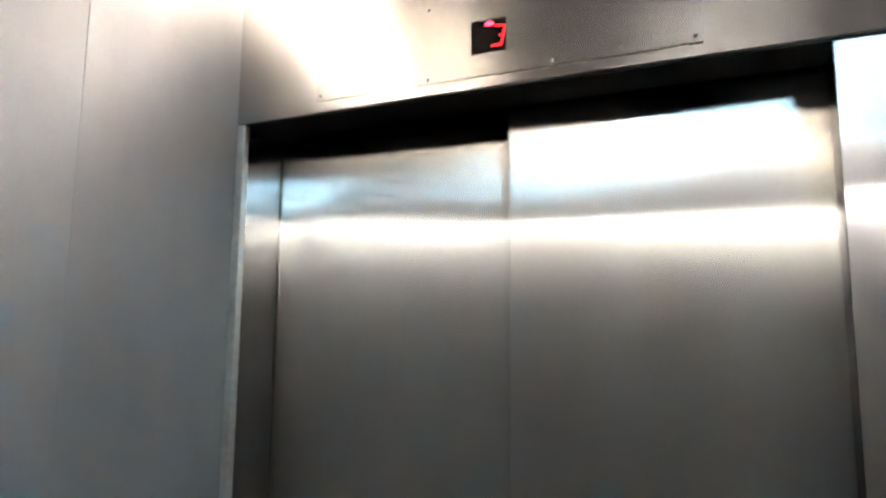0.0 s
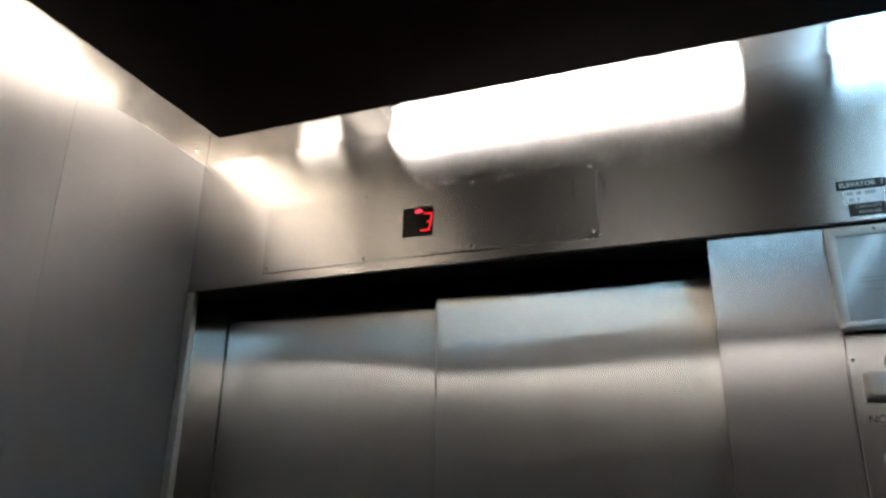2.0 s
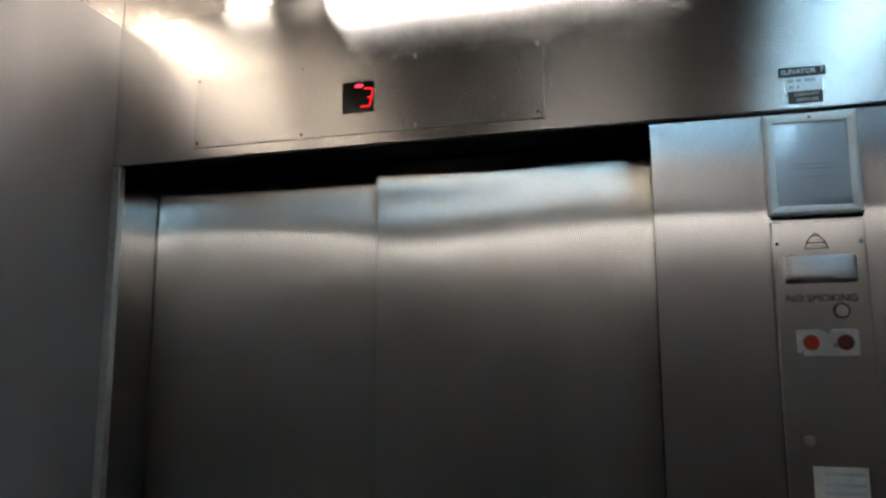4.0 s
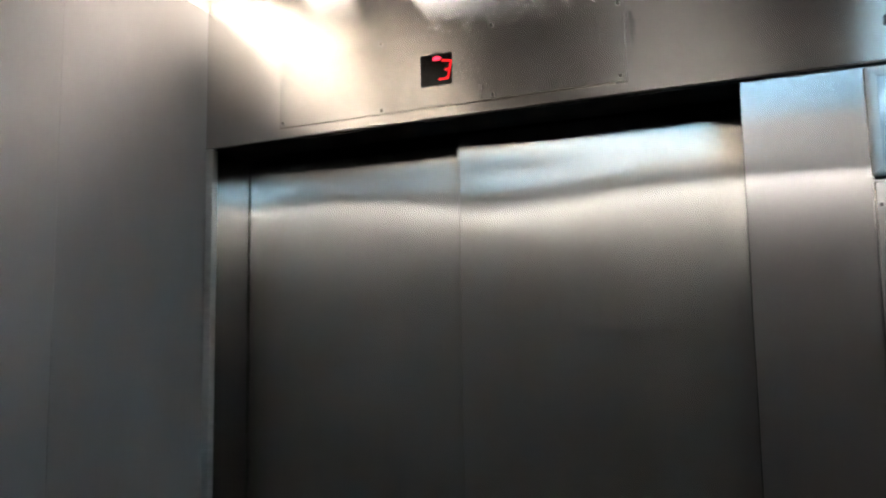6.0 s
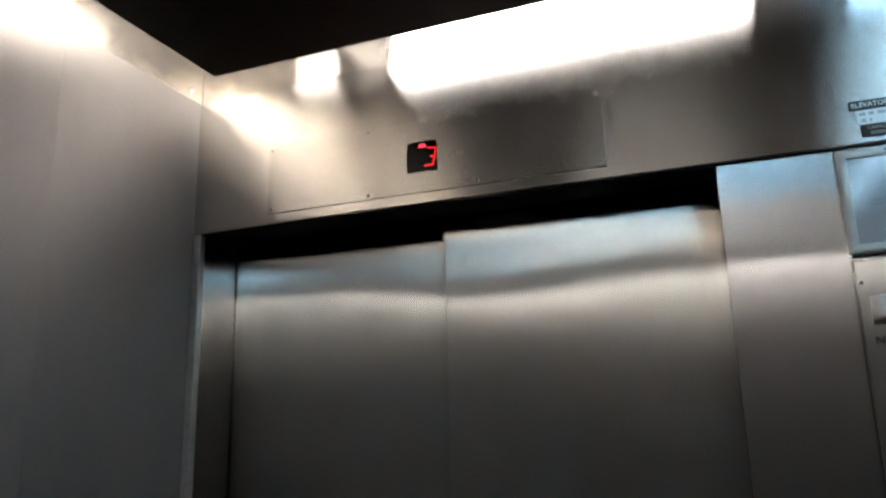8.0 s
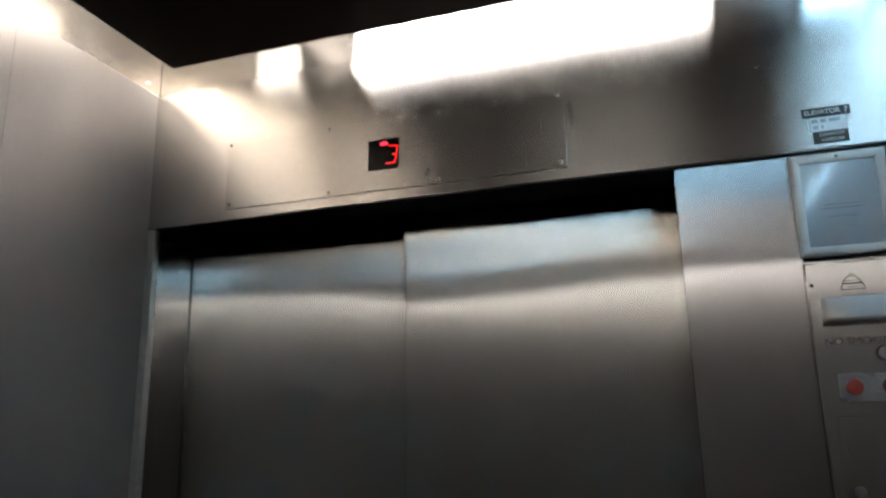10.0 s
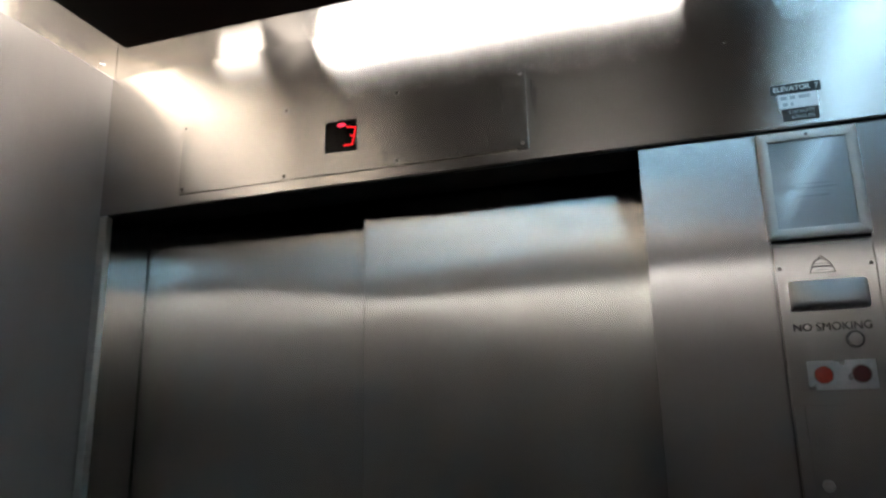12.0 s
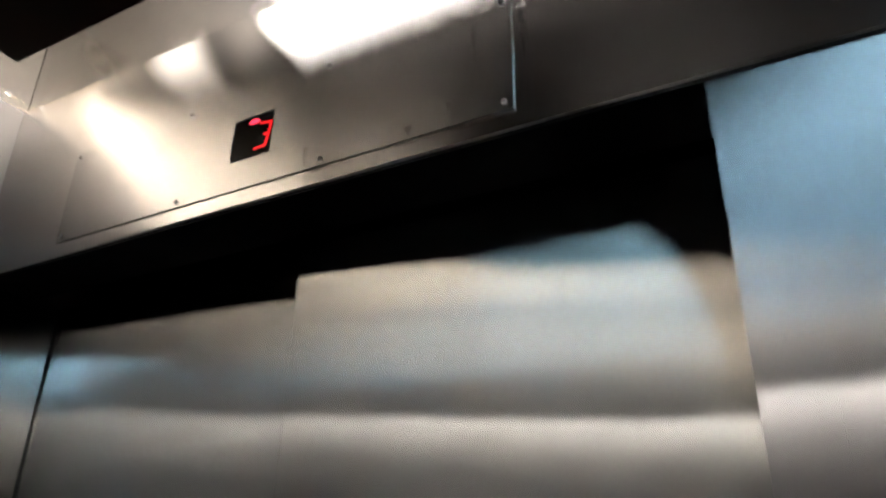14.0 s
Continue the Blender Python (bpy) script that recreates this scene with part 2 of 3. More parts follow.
# ---- floor, ceilings and the cab's shell ----
floor = part("floor", boxed((-0.10, -CAB_D - 0.10, -0.04), (CAB_W + 0.10, 0.30, 0.0)), floor_vinyl)
tagged(floor, "dark worn vinyl lift floor", "floor", kind="structure")
ceiling = part("ceiling", boxed((GAP_LEFT, -CAB_D + REAR_GAP, CEIL), (CAB_W - GAP, -GAP + 0.006, CEIL + CEIL_T), 0.002), ceiling_dark)
tagged(ceiling, "dark brown hung ceiling panel with a lit gap round it", "ceiling", kind="structure")
canopy = part("ceiling_canopy", boxed((-0.10, -CAB_D - 0.10, TOP), (CAB_W + 0.10, 0.10, TOP + 0.04)), canopy_paint)
tagged(canopy, "dull grey painted canopy above the hung ceiling", "ceiling", kind="structure")


def side_wall(name, x, out, label):
    """A side wall of steel panels with upright joints, and a screwed band above them. out: -1 left, 1 right."""
    wall = part(name, boxed(*sorted_corners((x + out * 0.012, -CAB_D - 0.05, 0.0), (x + out * 0.06, 0.30 if out > 0 else 0.30, TOP))), dark_steel)
    tagged(wall, label, "wall", kind="structure")
    joints = [0.020, -0.412, -1.27, -2.13, -CAB_D]
    for a, b in zip(joints, joints[1:]):
        part("panel", boxed(*sorted_corners((x, a - 0.0003, 0.0), (x + out * 0.012, b + 0.0003, SKIN)), bevel=0.0004), steel_side, wall)
    part("band", boxed(*sorted_corners((x + out * 0.0008, 0.008, SKIN + 0.0006), (x + out * 0.012, -CAB_D, TOP)), bevel=0.001), steel_band, wall, "plain steel band above the wall panels")
    for k in range(8):
        bm = bmesh.new()
        disc(bm, (x + out * 0.0008 if out < 0 else x + out * 0.0008 - 0.003, -0.036 - 0.375 * k, SKIN + 0.022), 0.006, 0.003, "x", 12, 0.001)
        part("screw", bm, chrome, wall)
    return wall


def sorted_corners(a, b):
    return tuple(min(p, q) for p, q in zip(a, b)), tuple(max(p, q) for p, q in zip(a, b))


side_wall("wall_left", 0.0, -1, "embossed stainless steel lift side wall in tall panels")
side_wall("wall_right", CAB_W, 1, "stainless steel lift side wall in tall panels")
rear = part("wall_rear", boxed((-0.06, -CAB_D - 0.06, 0.0), (CAB_W + 0.06, -CAB_D - 0.012, TOP)), dark_steel)
tagged(rear, "dark grey laminate lift rear wall in tall panels", "wall", kind="structure")
for a, b in ((0.0, 0.583), (0.583, 1.167), (1.167, CAB_W)):
    part("panel", boxed((a + 0.0015, -CAB_D - 0.012, 0.0), (b - 0.0015, -CAB_D, SKIN), 0.0012), rear_laminate, rear)
part("band", boxed((0.006, -CAB_D - 0.012, SKIN + 0.0006), (CAB_W - 0.006, -CAB_D + 0.010, TOP), 0.002), rear_laminate, rear)

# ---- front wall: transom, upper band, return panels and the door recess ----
# backing behind the doors, its recess shade put into the colour
front = part("wall_front", boxed((-0.06, 0.26, 0.0), (CAB_W + 0.06, 0.30, TOP)), recess_shade)
tagged(front, "front wall of the lift cab in brushed stainless steel", "wall", kind="structure")


def transom_warp(x, z):
    return 0.0004 * math.sin(5.1 * x + 0.6) * math.sin(9.0 * (z - 2.1)) + 0.0003 * math.sin(11.0 * x)


part("transom", sheet(0.0, CAB_W, HEAD, SKIN, 0.0, 0.030, transom_warp, 40, 16, 0.003), steel_transom, front, "wide brushed steel transom over the doors")
# steel soffit coloured near-black for the shade over the doors
part("soffit", boxed((0.0, 0.003, HEAD - 0.004), (CAB_W, 0.110, HEAD + 0.02)), recess_shade, front)
part("upper_band", boxed((0.0, 0.008, SKIN + 0.001), (CAB_W, 0.030, TOP), 0.001), steel_upper, front)


def return_warp(x, z):
    return 0.0007 * math.sin(4.0 * (z - 1.2)) + 0.0006 * math.sin(7.0 * (x - OPEN_R)) + 0.0005 * math.sin(42.0 * (z - 1.9) + 2.5 * x) * math.exp(-((z - 2.04) / 0.07) ** 2)


part("return_panel", sheet(OPEN_R, CAB_W, 0.0, HEAD - 0.007, 0.001, 0.020, return_warp, 16, 110, 0.0001), steel_return, front, "brushed steel return panel beside the doors")
part("jamb", boxed((OPEN_R, 0.022, 0.0), (OPEN_R + 0.012, 0.118, HEAD - 0.001), 0.001), steel_jamb, front)
# near-black filler: the joint's shadow is its colour
part("shadow_gap", boxed((OPEN_R + 0.0005, 0.012, HEAD - 0.0065), (CAB_W, 0.024, HEAD - 0.0005)), recess_shade, front)
part("corner_strip", boxed((0.001, 0.001, 0.0), (OPEN_L, 0.020, HEAD - 0.001), 0.0015), strip_steel, front, "narrow bright steel strip in the corner")
bm = boxed((-0.011, 0.020, 0.0), (OPEN_L - 0.001, DOOR_FAR - 0.006, HEAD - 0.001))
for v in bm.verts:
    if v.co.x > 0 and v.co.y > 0.1:
        v.co.x = 0.006
part("jamb", bm, steel_jamb, front)
part("sill", boxed((0.0, 0.0, 0.001), (CAB_W, 0.22, 0.012), 0.002), dark_steel, front)


# ---- the two sliding door panels ----
def door_warp(phase, edge):
    def warp(x, z):
        lift = max(0.0, (x - 0.85) / 0.40) ** 2
        return (0.0005 * math.sin(2.3 * z + phase) + 0.0006 * math.sin(6.0 * x + phase) * math.sin(3.0 * z)
                + edge * 0.0045 * lift * (z - 1.6) + 0.0009 * math.sin(13.0 * (z - 1.7)) * math.exp(-((z - 2.0) / 0.16) ** 2) * math.sin(5.0 * x + phase)
                + edge * 0.0003 * math.sin(60.0 * (z - 2.0) - 9.0 * (x - 0.75) ** 2) * math.exp(-((z - 2.05) / 0.07) ** 2) * max(0.0, min(1.0, (1.22 - x) / 0.45)))
    return warp


far_door = part("door_1", sheet(-0.05, 0.67, 0.014, HEAD + 0.08, DOOR_FAR, 0.028, door_warp(0.4, 0.0), 30, 70, 0.003), steel_door)
tagged(far_door, "closed sliding lift door panel of brushed stainless steel", "door", kind="structure")
near_door = part("door_2", sheet(0.617, 1.30, 0.014, HEAD + 0.08, DOOR_NEAR, 0.028, door_warp(1.7, 1.0), 30, 340, 0.004), steel_door)
tagged(near_door, "closed sliding lift door panel of brushed stainless steel", "door", kind="structure")
# dark strip that paints the shade between door edge and jamb
part("edge_shade", boxed((-0.02, DOOR_FAR - 0.006, 0.014), (0.0055, DOOR_FAR - 0.001, HEAD)), recess_shade, far_door)


# ---- fluorescent fixtures on top of the hung ceiling, along its edge ----
def fixture(name, kind_glow, length, label, end=0.0):
    """A wraparound strip fixture along x; its origin is at the front edge of its base, it reaches back to -y.
    end: how far the tube inside stops short of the +x end of the lens."""
    ob = thing(name, label, "ceiling light", group="strip lights round the ceiling")
    part("tray", boxed((-length / 2, -0.136, 0.0), (length / 2, 0.0, 0.012), 0.002), fixture_white, ob)
    # unseen plate, added to cut off the lens's glow inwards
    part("inner_baffle", boxed((-length / 2, -0.140, 0.0), (length / 2, -0.1365, LENS_H + 0.012), 0.001), dark_steel, ob, "dark steel plate added to block the lens along the inner side")
    part("lens", boxed((-length / 2 + 0.004, -0.132, 0.012), (length / 2 - 0.004 - end, -0.004, LENS_H), 0.018, 1), lens_glow[kind_glow], ob, "glowing lens", 60.0)
    if end:
        part("lens_end", boxed((length / 2 - 0.003 - end, -0.132, 0.012), (length / 2 - 0.004, -0.004, LENS_H), 0.010, 1), lens_glow["end"], ob, "dimmer end of the lens past the tube", 60.0)
    return ob


LENS_H, INSET, INSET_RIGHT = 0.150, 0.172, 0.092
REST = CEIL + CEIL_T
fixture("strip_light", "front", 0.874, "white strip light with a glowing lens on the ceiling panel").matrix_basis = pose(0.900, -0.148, REST)
fixture("strip_light", "rear", 0.88, "white strip light with a warm glowing lens on the ceiling panel").matrix_basis = pose(0.875, -CAB_D + REAR_GAP + 0.018, REST, 0, 0, 180)
for y in (-0.70, -1.85):
    fixture("strip_light", "left", 1.10, "white strip light with a warm glowing lens on the ceiling panel", 0.14).matrix_basis = pose(INSET, y, REST, 0, 0, 90)
    fixture("strip_light", "right", 1.10, "white strip light with a cool glowing lens on the ceiling panel").matrix_basis = pose(CAB_W - INSET_RIGHT, y, REST, 0, 0, -90)


# ---- access plate on the transom, with the floor indicator in it ----
def screw(parent, x, y, z, radius=0.0034, name="screw"):
    bm = bmesh.new()
    disc(bm, (x, y, z), radius, 0.0022, "y", 14, 0.0008)
    ob = part(name, bm, screw_steel, parent)
    part("slot", boxed((x - radius * 0.75, y - 0.0027, z - 0.0005), (x + radius * 0.75, y - 0.0020, z + 0.0005)), recess_shade, ob)
    return ob


PX0, PX1, PZ0, PZ1 = 0.219, 1.019, 2.160, 2.327
plate = thing("access_plate", "screwed brushed steel access plate with grime and painted shade along its lower edge", "access panel", (0.619, 0.0, PZ0))
plate.location = (0, 0, 0)


def plate_warp(x, z):
    return -0.0026 * max(0.0, (x - 0.66) / 0.36) ** 2 + 0.0004 * math.sin(9.0 * x)


IX0, IX1, IZ0, IZ1 = 0.583, 0.657, 2.206, 2.277
xs = [PX0 + (IX0 - PX0) * k / 12 for k in range(12)] + [IX0, IX1] + [IX1 + (PX1 - IX1) * k / 12 for k in range(1, 13)]
zs = [PZ0, 2.183, IZ0, IZ1, 2.302, PZ1]
bm = bmesh.new()
grid = [[bm.verts.new((x, -0.0026 + plate_warp(x, z), z)) for x in xs] for z in zs]
for j in range(len(zs) - 1):
    for i in range(len(xs) - 1):
        if not (zs[j] == IZ0 and xs[i] == IX0):
            bm.faces.new((grid[j][i], grid[j][i + 1], grid[j + 1][i + 1], grid[j + 1][i]))
rim = [e for e in bm.edges if len(e.link_faces) == 1]
for v in [g for g in bmesh.ops.extrude_edge_only(bm, edges=rim)["geom"] if isinstance(g, bmesh.types.BMVert)]:
    v.co.y = 0.0008
    if not (IX0 - 0.001 < v.co.x < IX1 + 0.001 and IZ0 - 0.001 < v.co.z < IZ1 + 0.001):
        v.co.x += 0.0014 if v.co.x > 1.0 else -0.0014 if v.co.x < 0.23 else 0.0
        v.co.z += 0.0014 if v.co.z > 2.31 else -0.0014 if v.co.z < 2.17 else 0.0
part("plate", bm, steel_plate, plate, "", 20.0)
for x, z in ((0.229, 2.170), (0.229, 2.317), (1.008, 2.171), (1.008, 2.317), (0.489, 2.168), (0.748, 2.169), (0.489, 2.319), (0.748, 2.319)):
    screw(plate, x, -0.0026 + plate_warp(x, z), z)
# uneven dark strip: grime, and the plate's shadow line painted with it
bm = bmesh.new()
strip = []
for k in range(39):
    x = 0.235 + 0.0200 * k
    h = 0.0006 + (0.0011 if x > 0.62 else 0.0002) * abs(math.sin(1.7 * k))
    y = -0.0018 + plate_warp(x, PZ0)
    strip.append([bm.verts.new(p) for p in ((x, y, PZ0 - 0.0002), (x, y, PZ0 - h), (x, 0.0006, PZ0 - h), (x, 0.0006, PZ0 - 0.0002))])
for a, b in zip(strip, strip[1:]):
    for k in range(4):
        bm.faces.new((a[k], a[(k + 1) % 4], b[(k + 1) % 4], b[k]))
bm.faces.new(strip[0]), bm.faces.new(strip[-1])
part("grime_shade_line", bm, grime_and_shade, plate, "dark line of grime and painted shade", 0)



def drip(parent, x, z, width, length, y, seed):
    """A thin dark run, for dirt on the plate and painted shade beside it, that starts at z and tapers downwards."""
    rng = random.Random(seed)
    bm = bmesh.new()
    rows = []
    for k in range(9):
        f = k / 8
        w = width * (1 - 0.75 * f) * rng.uniform(0.75, 1.2)
        c = x + rng.uniform(-0.1, 0.1) * width + 0.06 * length * f
        rows.append([bm.verts.new((c - w / 2, y + plate_warp(c, z) if y < -0.002 else y, z - length * f)), bm.verts.new((c + w / 2, y + plate_warp(c, z) if y < -0.002 else y, z - length * f))])
    for a, b in zip(rows, rows[1:]):
        bm.faces.new((a[0], a[1], b[1], b[0]))
    return part("dirt_shade_run", bm, smear, parent, "", 0)


for k, (x, z, w, l) in enumerate(((0.968, 2.300, 0.010, 0.060), (0.935, 2.196, 0.008, 0.030), (0.880, 2.180, 0.014, 0.016), (0.720, 2.196, 0.012, 0.030))):
    drip(plate, x, z, w, l, -0.0030, 40 + k)
# these two paint the shadow streaks beside the plate's right end
for k, (x, z, w, l) in enumerate(((1.029, 2.300, 0.010, 0.075), (1.036, 2.285, 0.006, 0.040))):
    drip(plate, x, z, w, l, -0.0012, 60 + k)

indicator = thing("floor_indicator", "black floor indicator window showing a red 3 and an arrow", "indicator")
part("window", boxed((IX0 + 0.0005, -0.0024, IZ0 + 0.0005), (IX1 - 0.0005, 0.0006, IZ1 - 0.0005), 0.0004), display_black, indicator)


def stroke(bm, points, width, y0, y1):
    """A bent bar of constant width through points (x, z)."""
    for (xa, za), (xb, zb) in zip(points, points[1:]):
        d = Vector((xb - xa, zb - za))
        n = Vector((-d.y, d.x)).normalized() * width / 2
        e = d.normalized() * width * 0.35
        quad = [(xa - e.x + n.x, za - e.y + n.y), (xa - e.x - n.x, za - e.y - n.y), (xb + e.x - n.x, zb + e.y - n.y), (xb + e.x + n.x, zb + e.y + n.y)]
        f = [bm.verts.new((x, y0, z)) for x, z in quad]
        b = [bm.verts.new((x, y1, z)) for x, z in quad]
        bm.faces.new(f), bm.faces.new(b)
        for k in range(4):
            bm.faces.new((f[k], f[(k + 1) % 4], b[(k + 1) % 4], b[k]))
    return bm


bm = bmesh.new()
stroke(bm, [(0.6340, 2.2605), (0.6535, 2.2575), (0.6510, 2.2385), (0.6425, 2.2395)], 0.0026, -0.0032, -0.0025)
stroke(bm, [(0.6510, 2.2385), (0.6465, 2.2200), (0.6270, 2.2195)], 0.0026, -0.0032, -0.0025)
part("digit", bm, led_red, indicator, "glowing red 3", 0)
bm = bmesh.new()
disc(bm, (0.6215, -0.0025, 2.2655), 0.0095, 0.0008, "y", 18)
for v in bm.verts:
    v.co.z = 2.2655 + (v.co.z - 2.2655) * (0.55 if v.co.z > 2.2655 else 0.28)
part("arrow", bm, led_hot, indicator, "glowing red arrow")


rivet = thing("rivet", "small bright rivet head on the steel transom", "rivet", (1.3875, 0.0, 2.314))
bm = bmesh.new()
disc(bm, (0, 0.0006, 0), 0.0022, 0.0018, "y", 12, 0.0006)
part("head", bm, chrome, rivet)

# ---- stacked labels on the transom ----
def label_plate(name, x0, x1, z0, z1, mat, text, category, tilt=0.0):
    ob = thing(name, text, category)
    c = Vector(((x0 + x1) / 2, 0, (z0 + z1) / 2))
    ob.matrix_basis = Matrix.Translation(c) @ Matrix.Rotation(radians(tilt), 4, "Y")
    part("plate", boxed((x0 - c.x, -0.0022, z0 - c.z), (x1 - c.x, 0.0, z1 - c.z), 0.0006), mat, ob)
    return ob


sign = label_plate("number_sign", 1.452, 1.532, 2.196, 2.214, black_lacquer, "black engraved sign with white letters on the steel transom", "sign")
lettering("letters", "ELEVATOR  7", 0.0125, (0, -0.0024, 0), letter_white, sign, 0.0004, 0.072, 0.0, 0.0003)
tag = label_plate("registration_label", 1.462, 1.525, 2.168, 2.1955, white_label, "white paper label with faint writing on the steel transom", "label")
for k, (dx, dz, w) in enumerate(((-0.022, 0.006, 0.010), (-0.008, 0.006, 0.008), (0.011, 0.006, 0.018), (-0.021, -0.006, 0.008), (-0.010, -0.006, 0.004))):
    part("bar", boxed((dx - w / 2, -0.0028, dz - 0.003), (dx + w / 2, -0.0021, dz + 0.003)), letter_faint, tag)
cap = label_plate("capacity_sign", 1.466, 1.524, 2.1445, 2.1675, brown_label, "dark brown capacity sign with pale letters on the steel transom", "sign")
lettering("letters", "CAPACITY", 0.0085, (0.002, -0.0024, 0.005), letter_white, cap, 0.0004, 0.042)
lettering("letters", "6000LBS", 0.0080, (0.003, -0.0024, -0.005), letter_white, cap, 0.0004, 0.036)

# ---- certificate frame on the return panel ----
FX0, FX1, FZ0, FZ1 = 1.418, 1.573, 1.936, 2.124
cert = thing("certificate_frame", "aluminium certificate frame with a pale sheet behind glass", "picture frame")
RAIL = 0.017


def mitred_rail(a, b, inward):
    """A rail of the frame from corner a to corner b (x, z), cut at 45 degrees, with a rounded face."""
    bm = bmesh.new()
    d = (Vector(b) - Vector(a)).normalized()
    n = Vector(inward)
    ends = []
    for corner, way in ((Vector(a), d), (Vector(b), -d)):
        loop = []
        for u, y in ((0.0, 0.0006), (0.0, -0.0076), (0.0014, -0.0090), (RAIL * 0.5, -0.0093), (RAIL - 0.0018, -0.0090), (RAIL, -0.0076), (RAIL, 0.0006)):
            p = corner + n * u + way * (u + 0.0002)
            loop.append(bm.verts.new((p.x, y, p.y)))
        ends.append(loop)
    for k in range(6):
        bm.faces.new((ends[0][k], ends[0][k + 1], ends[1][k + 1], ends[1][k]))
    bm.faces.new((ends[0][6], ends[0][0], ends[1][0], ends[1][6]))
    bm.faces.new(ends[0]), bm.faces.new(ends[1])
    return bm


for a, b, inward in (((FX0, FZ0), (FX1, FZ0), (0, 1)), ((FX1, FZ0), (FX1, FZ1), (-1, 0)), ((FX1, FZ1), (FX0, FZ1), (0, -1)), ((FX0, FZ1), (FX0, FZ0), (1, 0))):
    part("rail", mitred_rail(a, b, inward), frame_metal, cert, "", 50.0)
part("sheet", boxed((FX0 + RAIL - 0.001, -0.0036, FZ0 + RAIL - 0.001), (FX1 - RAIL + 0.001, -0.0010, FZ1 - RAIL + 0.001)), paper, cert, "pale certificate sheet")
for dz, w in ((0.092, 0.060), (0.085, 0.070), (0.070, 0.050)):
    part("bar", boxed((1.496 - w / 2, -0.0040, FZ0 + dz), (1.496 + w / 2, -0.0035, FZ0 + dz + 0.0016)), letter_faint, cert)
pane = part("pane", boxed((FX0 + RAIL - 0.001, -0.0065, FZ0 + RAIL - 0.001), (FX1 - RAIL + 0.001, -0.0048, FZ1 - RAIL + 0.001)), glass, cert, "clear glass")
pane.visible_shadow = False
screw(cert, 1.496, -0.0092, FZ1 - RAIL / 2, 0.0028)
# dark strip standing in for the shade under the frame
part("frame_shade", boxed((FX0 + 0.004, -0.004, FZ0 - 0.006), (FX1 - 0.002, 0.0004, FZ0 - 0.0004)), recess_shade, cert)

# ---- control panel ----
CX0, CX1, CZ0, CZ1 = 1.420, 1.572, 0.95, 1.926
panel = thing("control_panel", "brushed steel lift control panel with red buttons and engraved lettering", "control panel")
part("plate", sheet(CX0, CX1, CZ0, CZ1, -0.0045, 0.0050, flat, 8, 20, 0.0022), steel_panel, panel)
screw(panel, 1.4285, -0.0045, 1.8860, 0.0032)
screw(panel, 1.5635, -0.0045, 1.8860, 0.0032)
# engraved helmet outline
bm = bmesh.new()
stroke(bm, [(1.4740, 1.8760), (1.5110, 1.8760)], 0.0012, -0.0050, -0.0044)
stroke(bm, [(1.4740, 1.8760), (1.4780, 1.8890), (1.4840, 1.8965), (1.4920, 1.8990), (1.5000, 1.8965), (1.5060, 1.8890), (1.5110, 1.8760)], 0.0014, -0.0050, -0.0044)
stroke(bm, [(1.4780, 1.8860), (1.5060, 1.8860)], 0.0022, -0.0050, -0.0044)
stroke(bm, [(1.4800, 1.8910), (1.5040, 1.8910)], 0.0010, -0.0050, -0.0044)
stroke(bm, [(1.4870, 1.8985), (1.4925, 1.9040), (1.4980, 1.8985)], 0.0012, -0.0050, -0.0044)
stroke(bm, [(1.4820, 1.8805), (1.5040, 1.8805)], 0.0010, -0.0050, -0.0044)
part("engraved_helmet", bm, letter_dark, panel, "dark engraved helmet outline", 0)
# half-round hood
bm = bmesh.new()
HX0, HX1, HZ0, HZ1, HD = 1.438, 1.552, 1.815, 1.862, 0.024
profile = [(-0.0045, HZ1), (-0.0045 - HD * 0.60, HZ1), (-0.0045 - HD * 0.78, HZ1 - 0.002), (-0.0045 - HD * 0.87, HZ1 - 0.006), (-0.0045 - HD * 0.98, HZ0 + 0.013), (-0.0045 - HD * 0.97, HZ0 + 0.007), (-0.0045 - HD * 0.85, HZ0 + 0.002), (-0.0045 - HD * 0.5, HZ0), (-0.0045, HZ0)]
rows = []
for x, k in ((HX0, 0.55), (HX0 + 0.003, 0.8), (HX0 + 0.010, 1.0), (HX1 - 0.010, 1.0), (HX1 - 0.003, 0.8), (HX1, 0.55)):
    rows.append([bm.verts.new((x, -0.0045 + (y + 0.0045) * k, (HZ0 + HZ1) / 2 + (z - (HZ0 + HZ1) / 2) * (0.90 + 0.10 * k))) for y, z in profile])
for a, b in zip(rows, rows[1:]):
    for k in range(len(profile) - 1):
        bm.faces.new((a[k], a[k + 1], b[k + 1], b[k]))
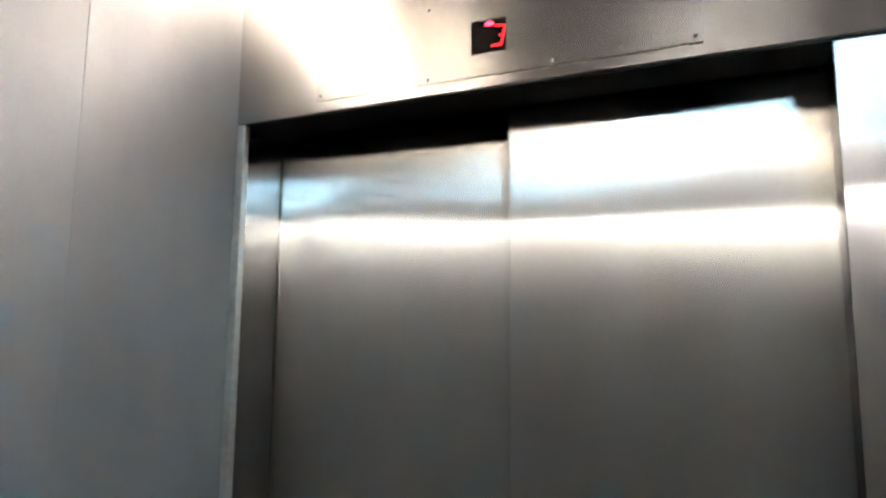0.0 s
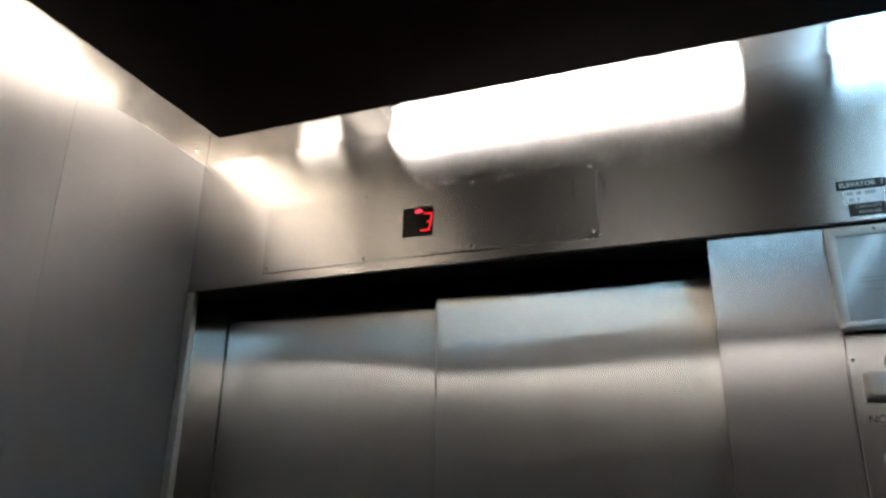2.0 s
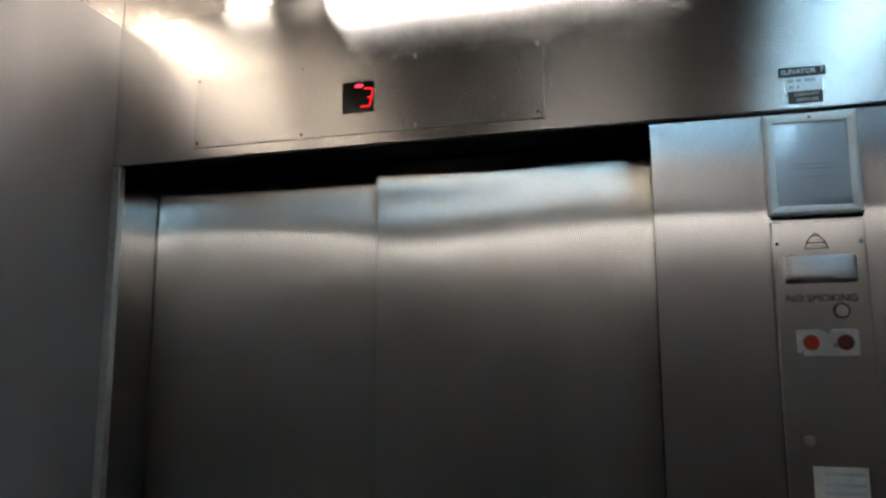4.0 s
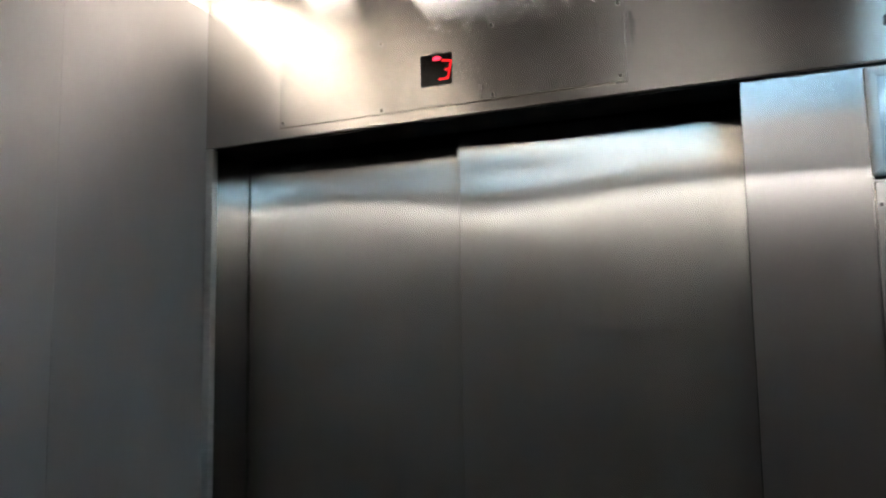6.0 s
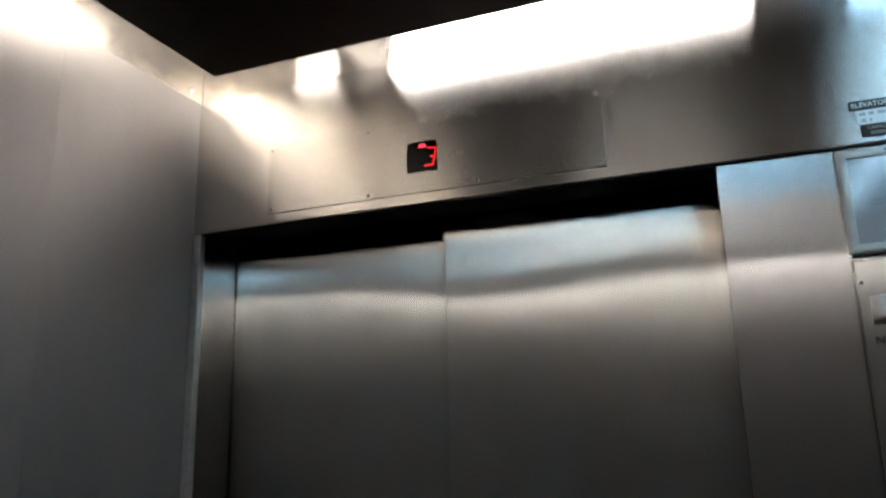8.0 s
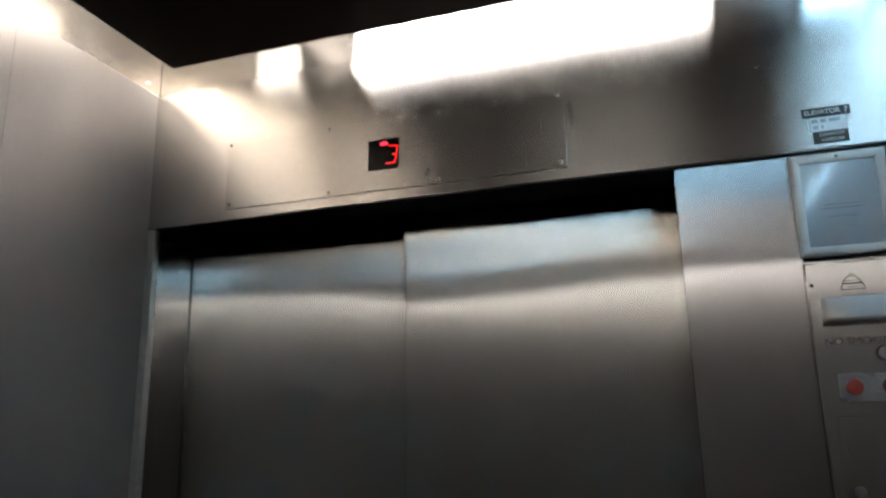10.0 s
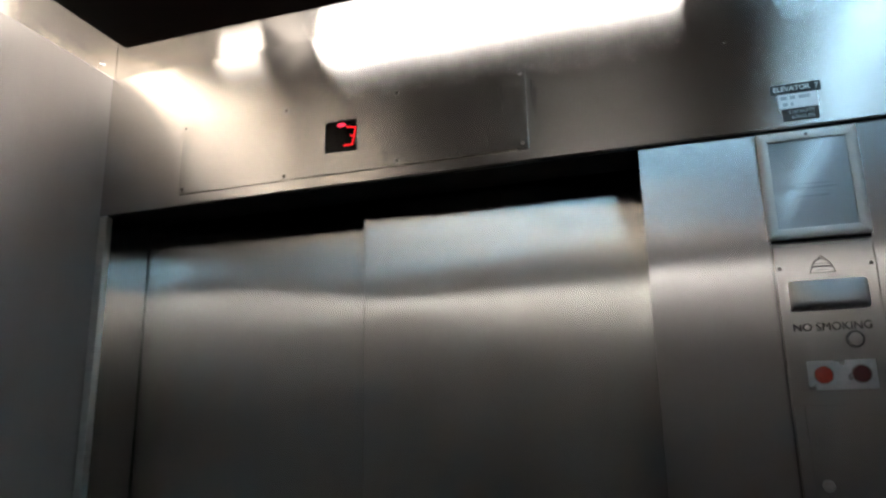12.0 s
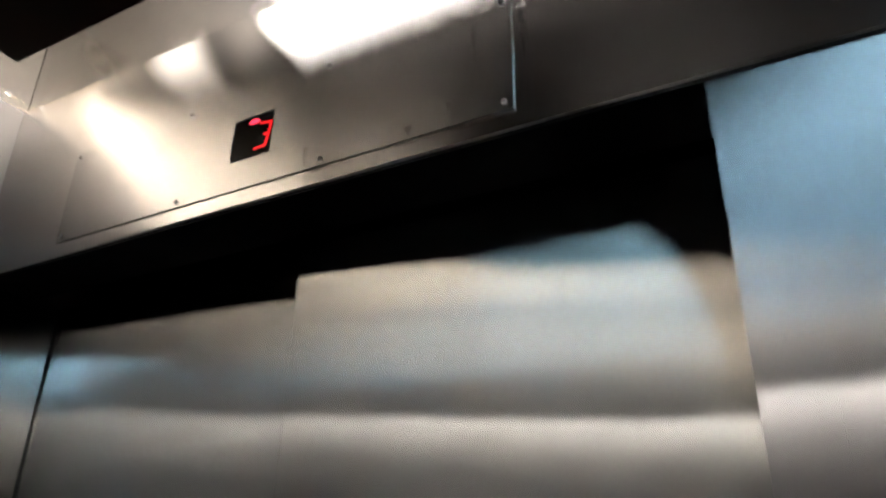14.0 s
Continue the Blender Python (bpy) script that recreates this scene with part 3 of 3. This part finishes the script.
bm.faces.new(rows[0]), bm.faces.new(rows[-1])
part("light_hood", bm, steel_hood, panel, "polished half-round hood", 50.0)
lettering("engraving", "NO SMOKING", 0.0185, (1.4945, -0.0048, 1.7870), letter_dark, panel, 0.0004, 0.113, 0.0, -0.0001)
key = part("key_switch", ring(bmesh.new(), (1.5245, -0.0045, 1.7655), 0.0135, 0.0108, 0.002), letter_dark, panel, "dark ring of a key switch")
bm = bmesh.new()
disc(bm, (1.5245, -0.0045, 1.7655), 0.0106, 0.004, "y", 24, 0.001)
part("barrel", bm, chrome, key, "polished key barrel")
block = part("button_plate", boxed((1.4500, -0.0100, 1.688), (1.5470, -0.0040, 1.733), 0.0012), satin_steel, panel, "bright raised button plate")
for x, mat, text in ((1.4715, red_bright, "round red button"), (1.5250, red_dark, "round dark red button")):
    rim = part("bezel", ring(bmesh.new(), (x, -0.0098, 1.7110), 0.0150, 0.0128, 0.0022), chrome, block)
    bm = bmesh.new()
    disc(bm, (x, -0.0098, 1.7110), 0.0127, 0.0030, "y", 28, 0.0012)
    part("button", bm, mat, rim, text)
lettering("engraving", "- - -  - -", 0.0040, (1.498, -0.0103, 1.7285), letter_dark, block, 0.0002, 0.030)
hatch = part("service_hatch", boxed((1.439, -0.0054, 1.180), (1.557, -0.0040, 1.664), 0.0006), steel_panel, panel, "brushed steel service hatch")
bm = bmesh.new()
disc(bm, (1.458, -0.0053, 1.543), 0.0095, 0.005, "y", 20, 0.0015, 0.008)
part("lock", bm, screw_steel, hatch, "small round lock")
part("scratch", boxed((1.4490, -0.0072, 1.602), (1.4500, -0.0066, 1.618)), screw_steel, hatch)

notice = thing("paper_notice", "worn white paper notice with grey print on the control panel", "notice")
part("sheet", boxed((1.460, -0.0078, 1.410), (1.545, -0.0069, 1.502), 0.0003), notice_paper, notice)
for dz in (0.078, 0.060, 0.046, 0.030, 0.016):
    part("bar", boxed((1.478, -0.0083, 1.410 + dz), (1.540, -0.0077, 1.415 + dz)), letter_faint, notice)
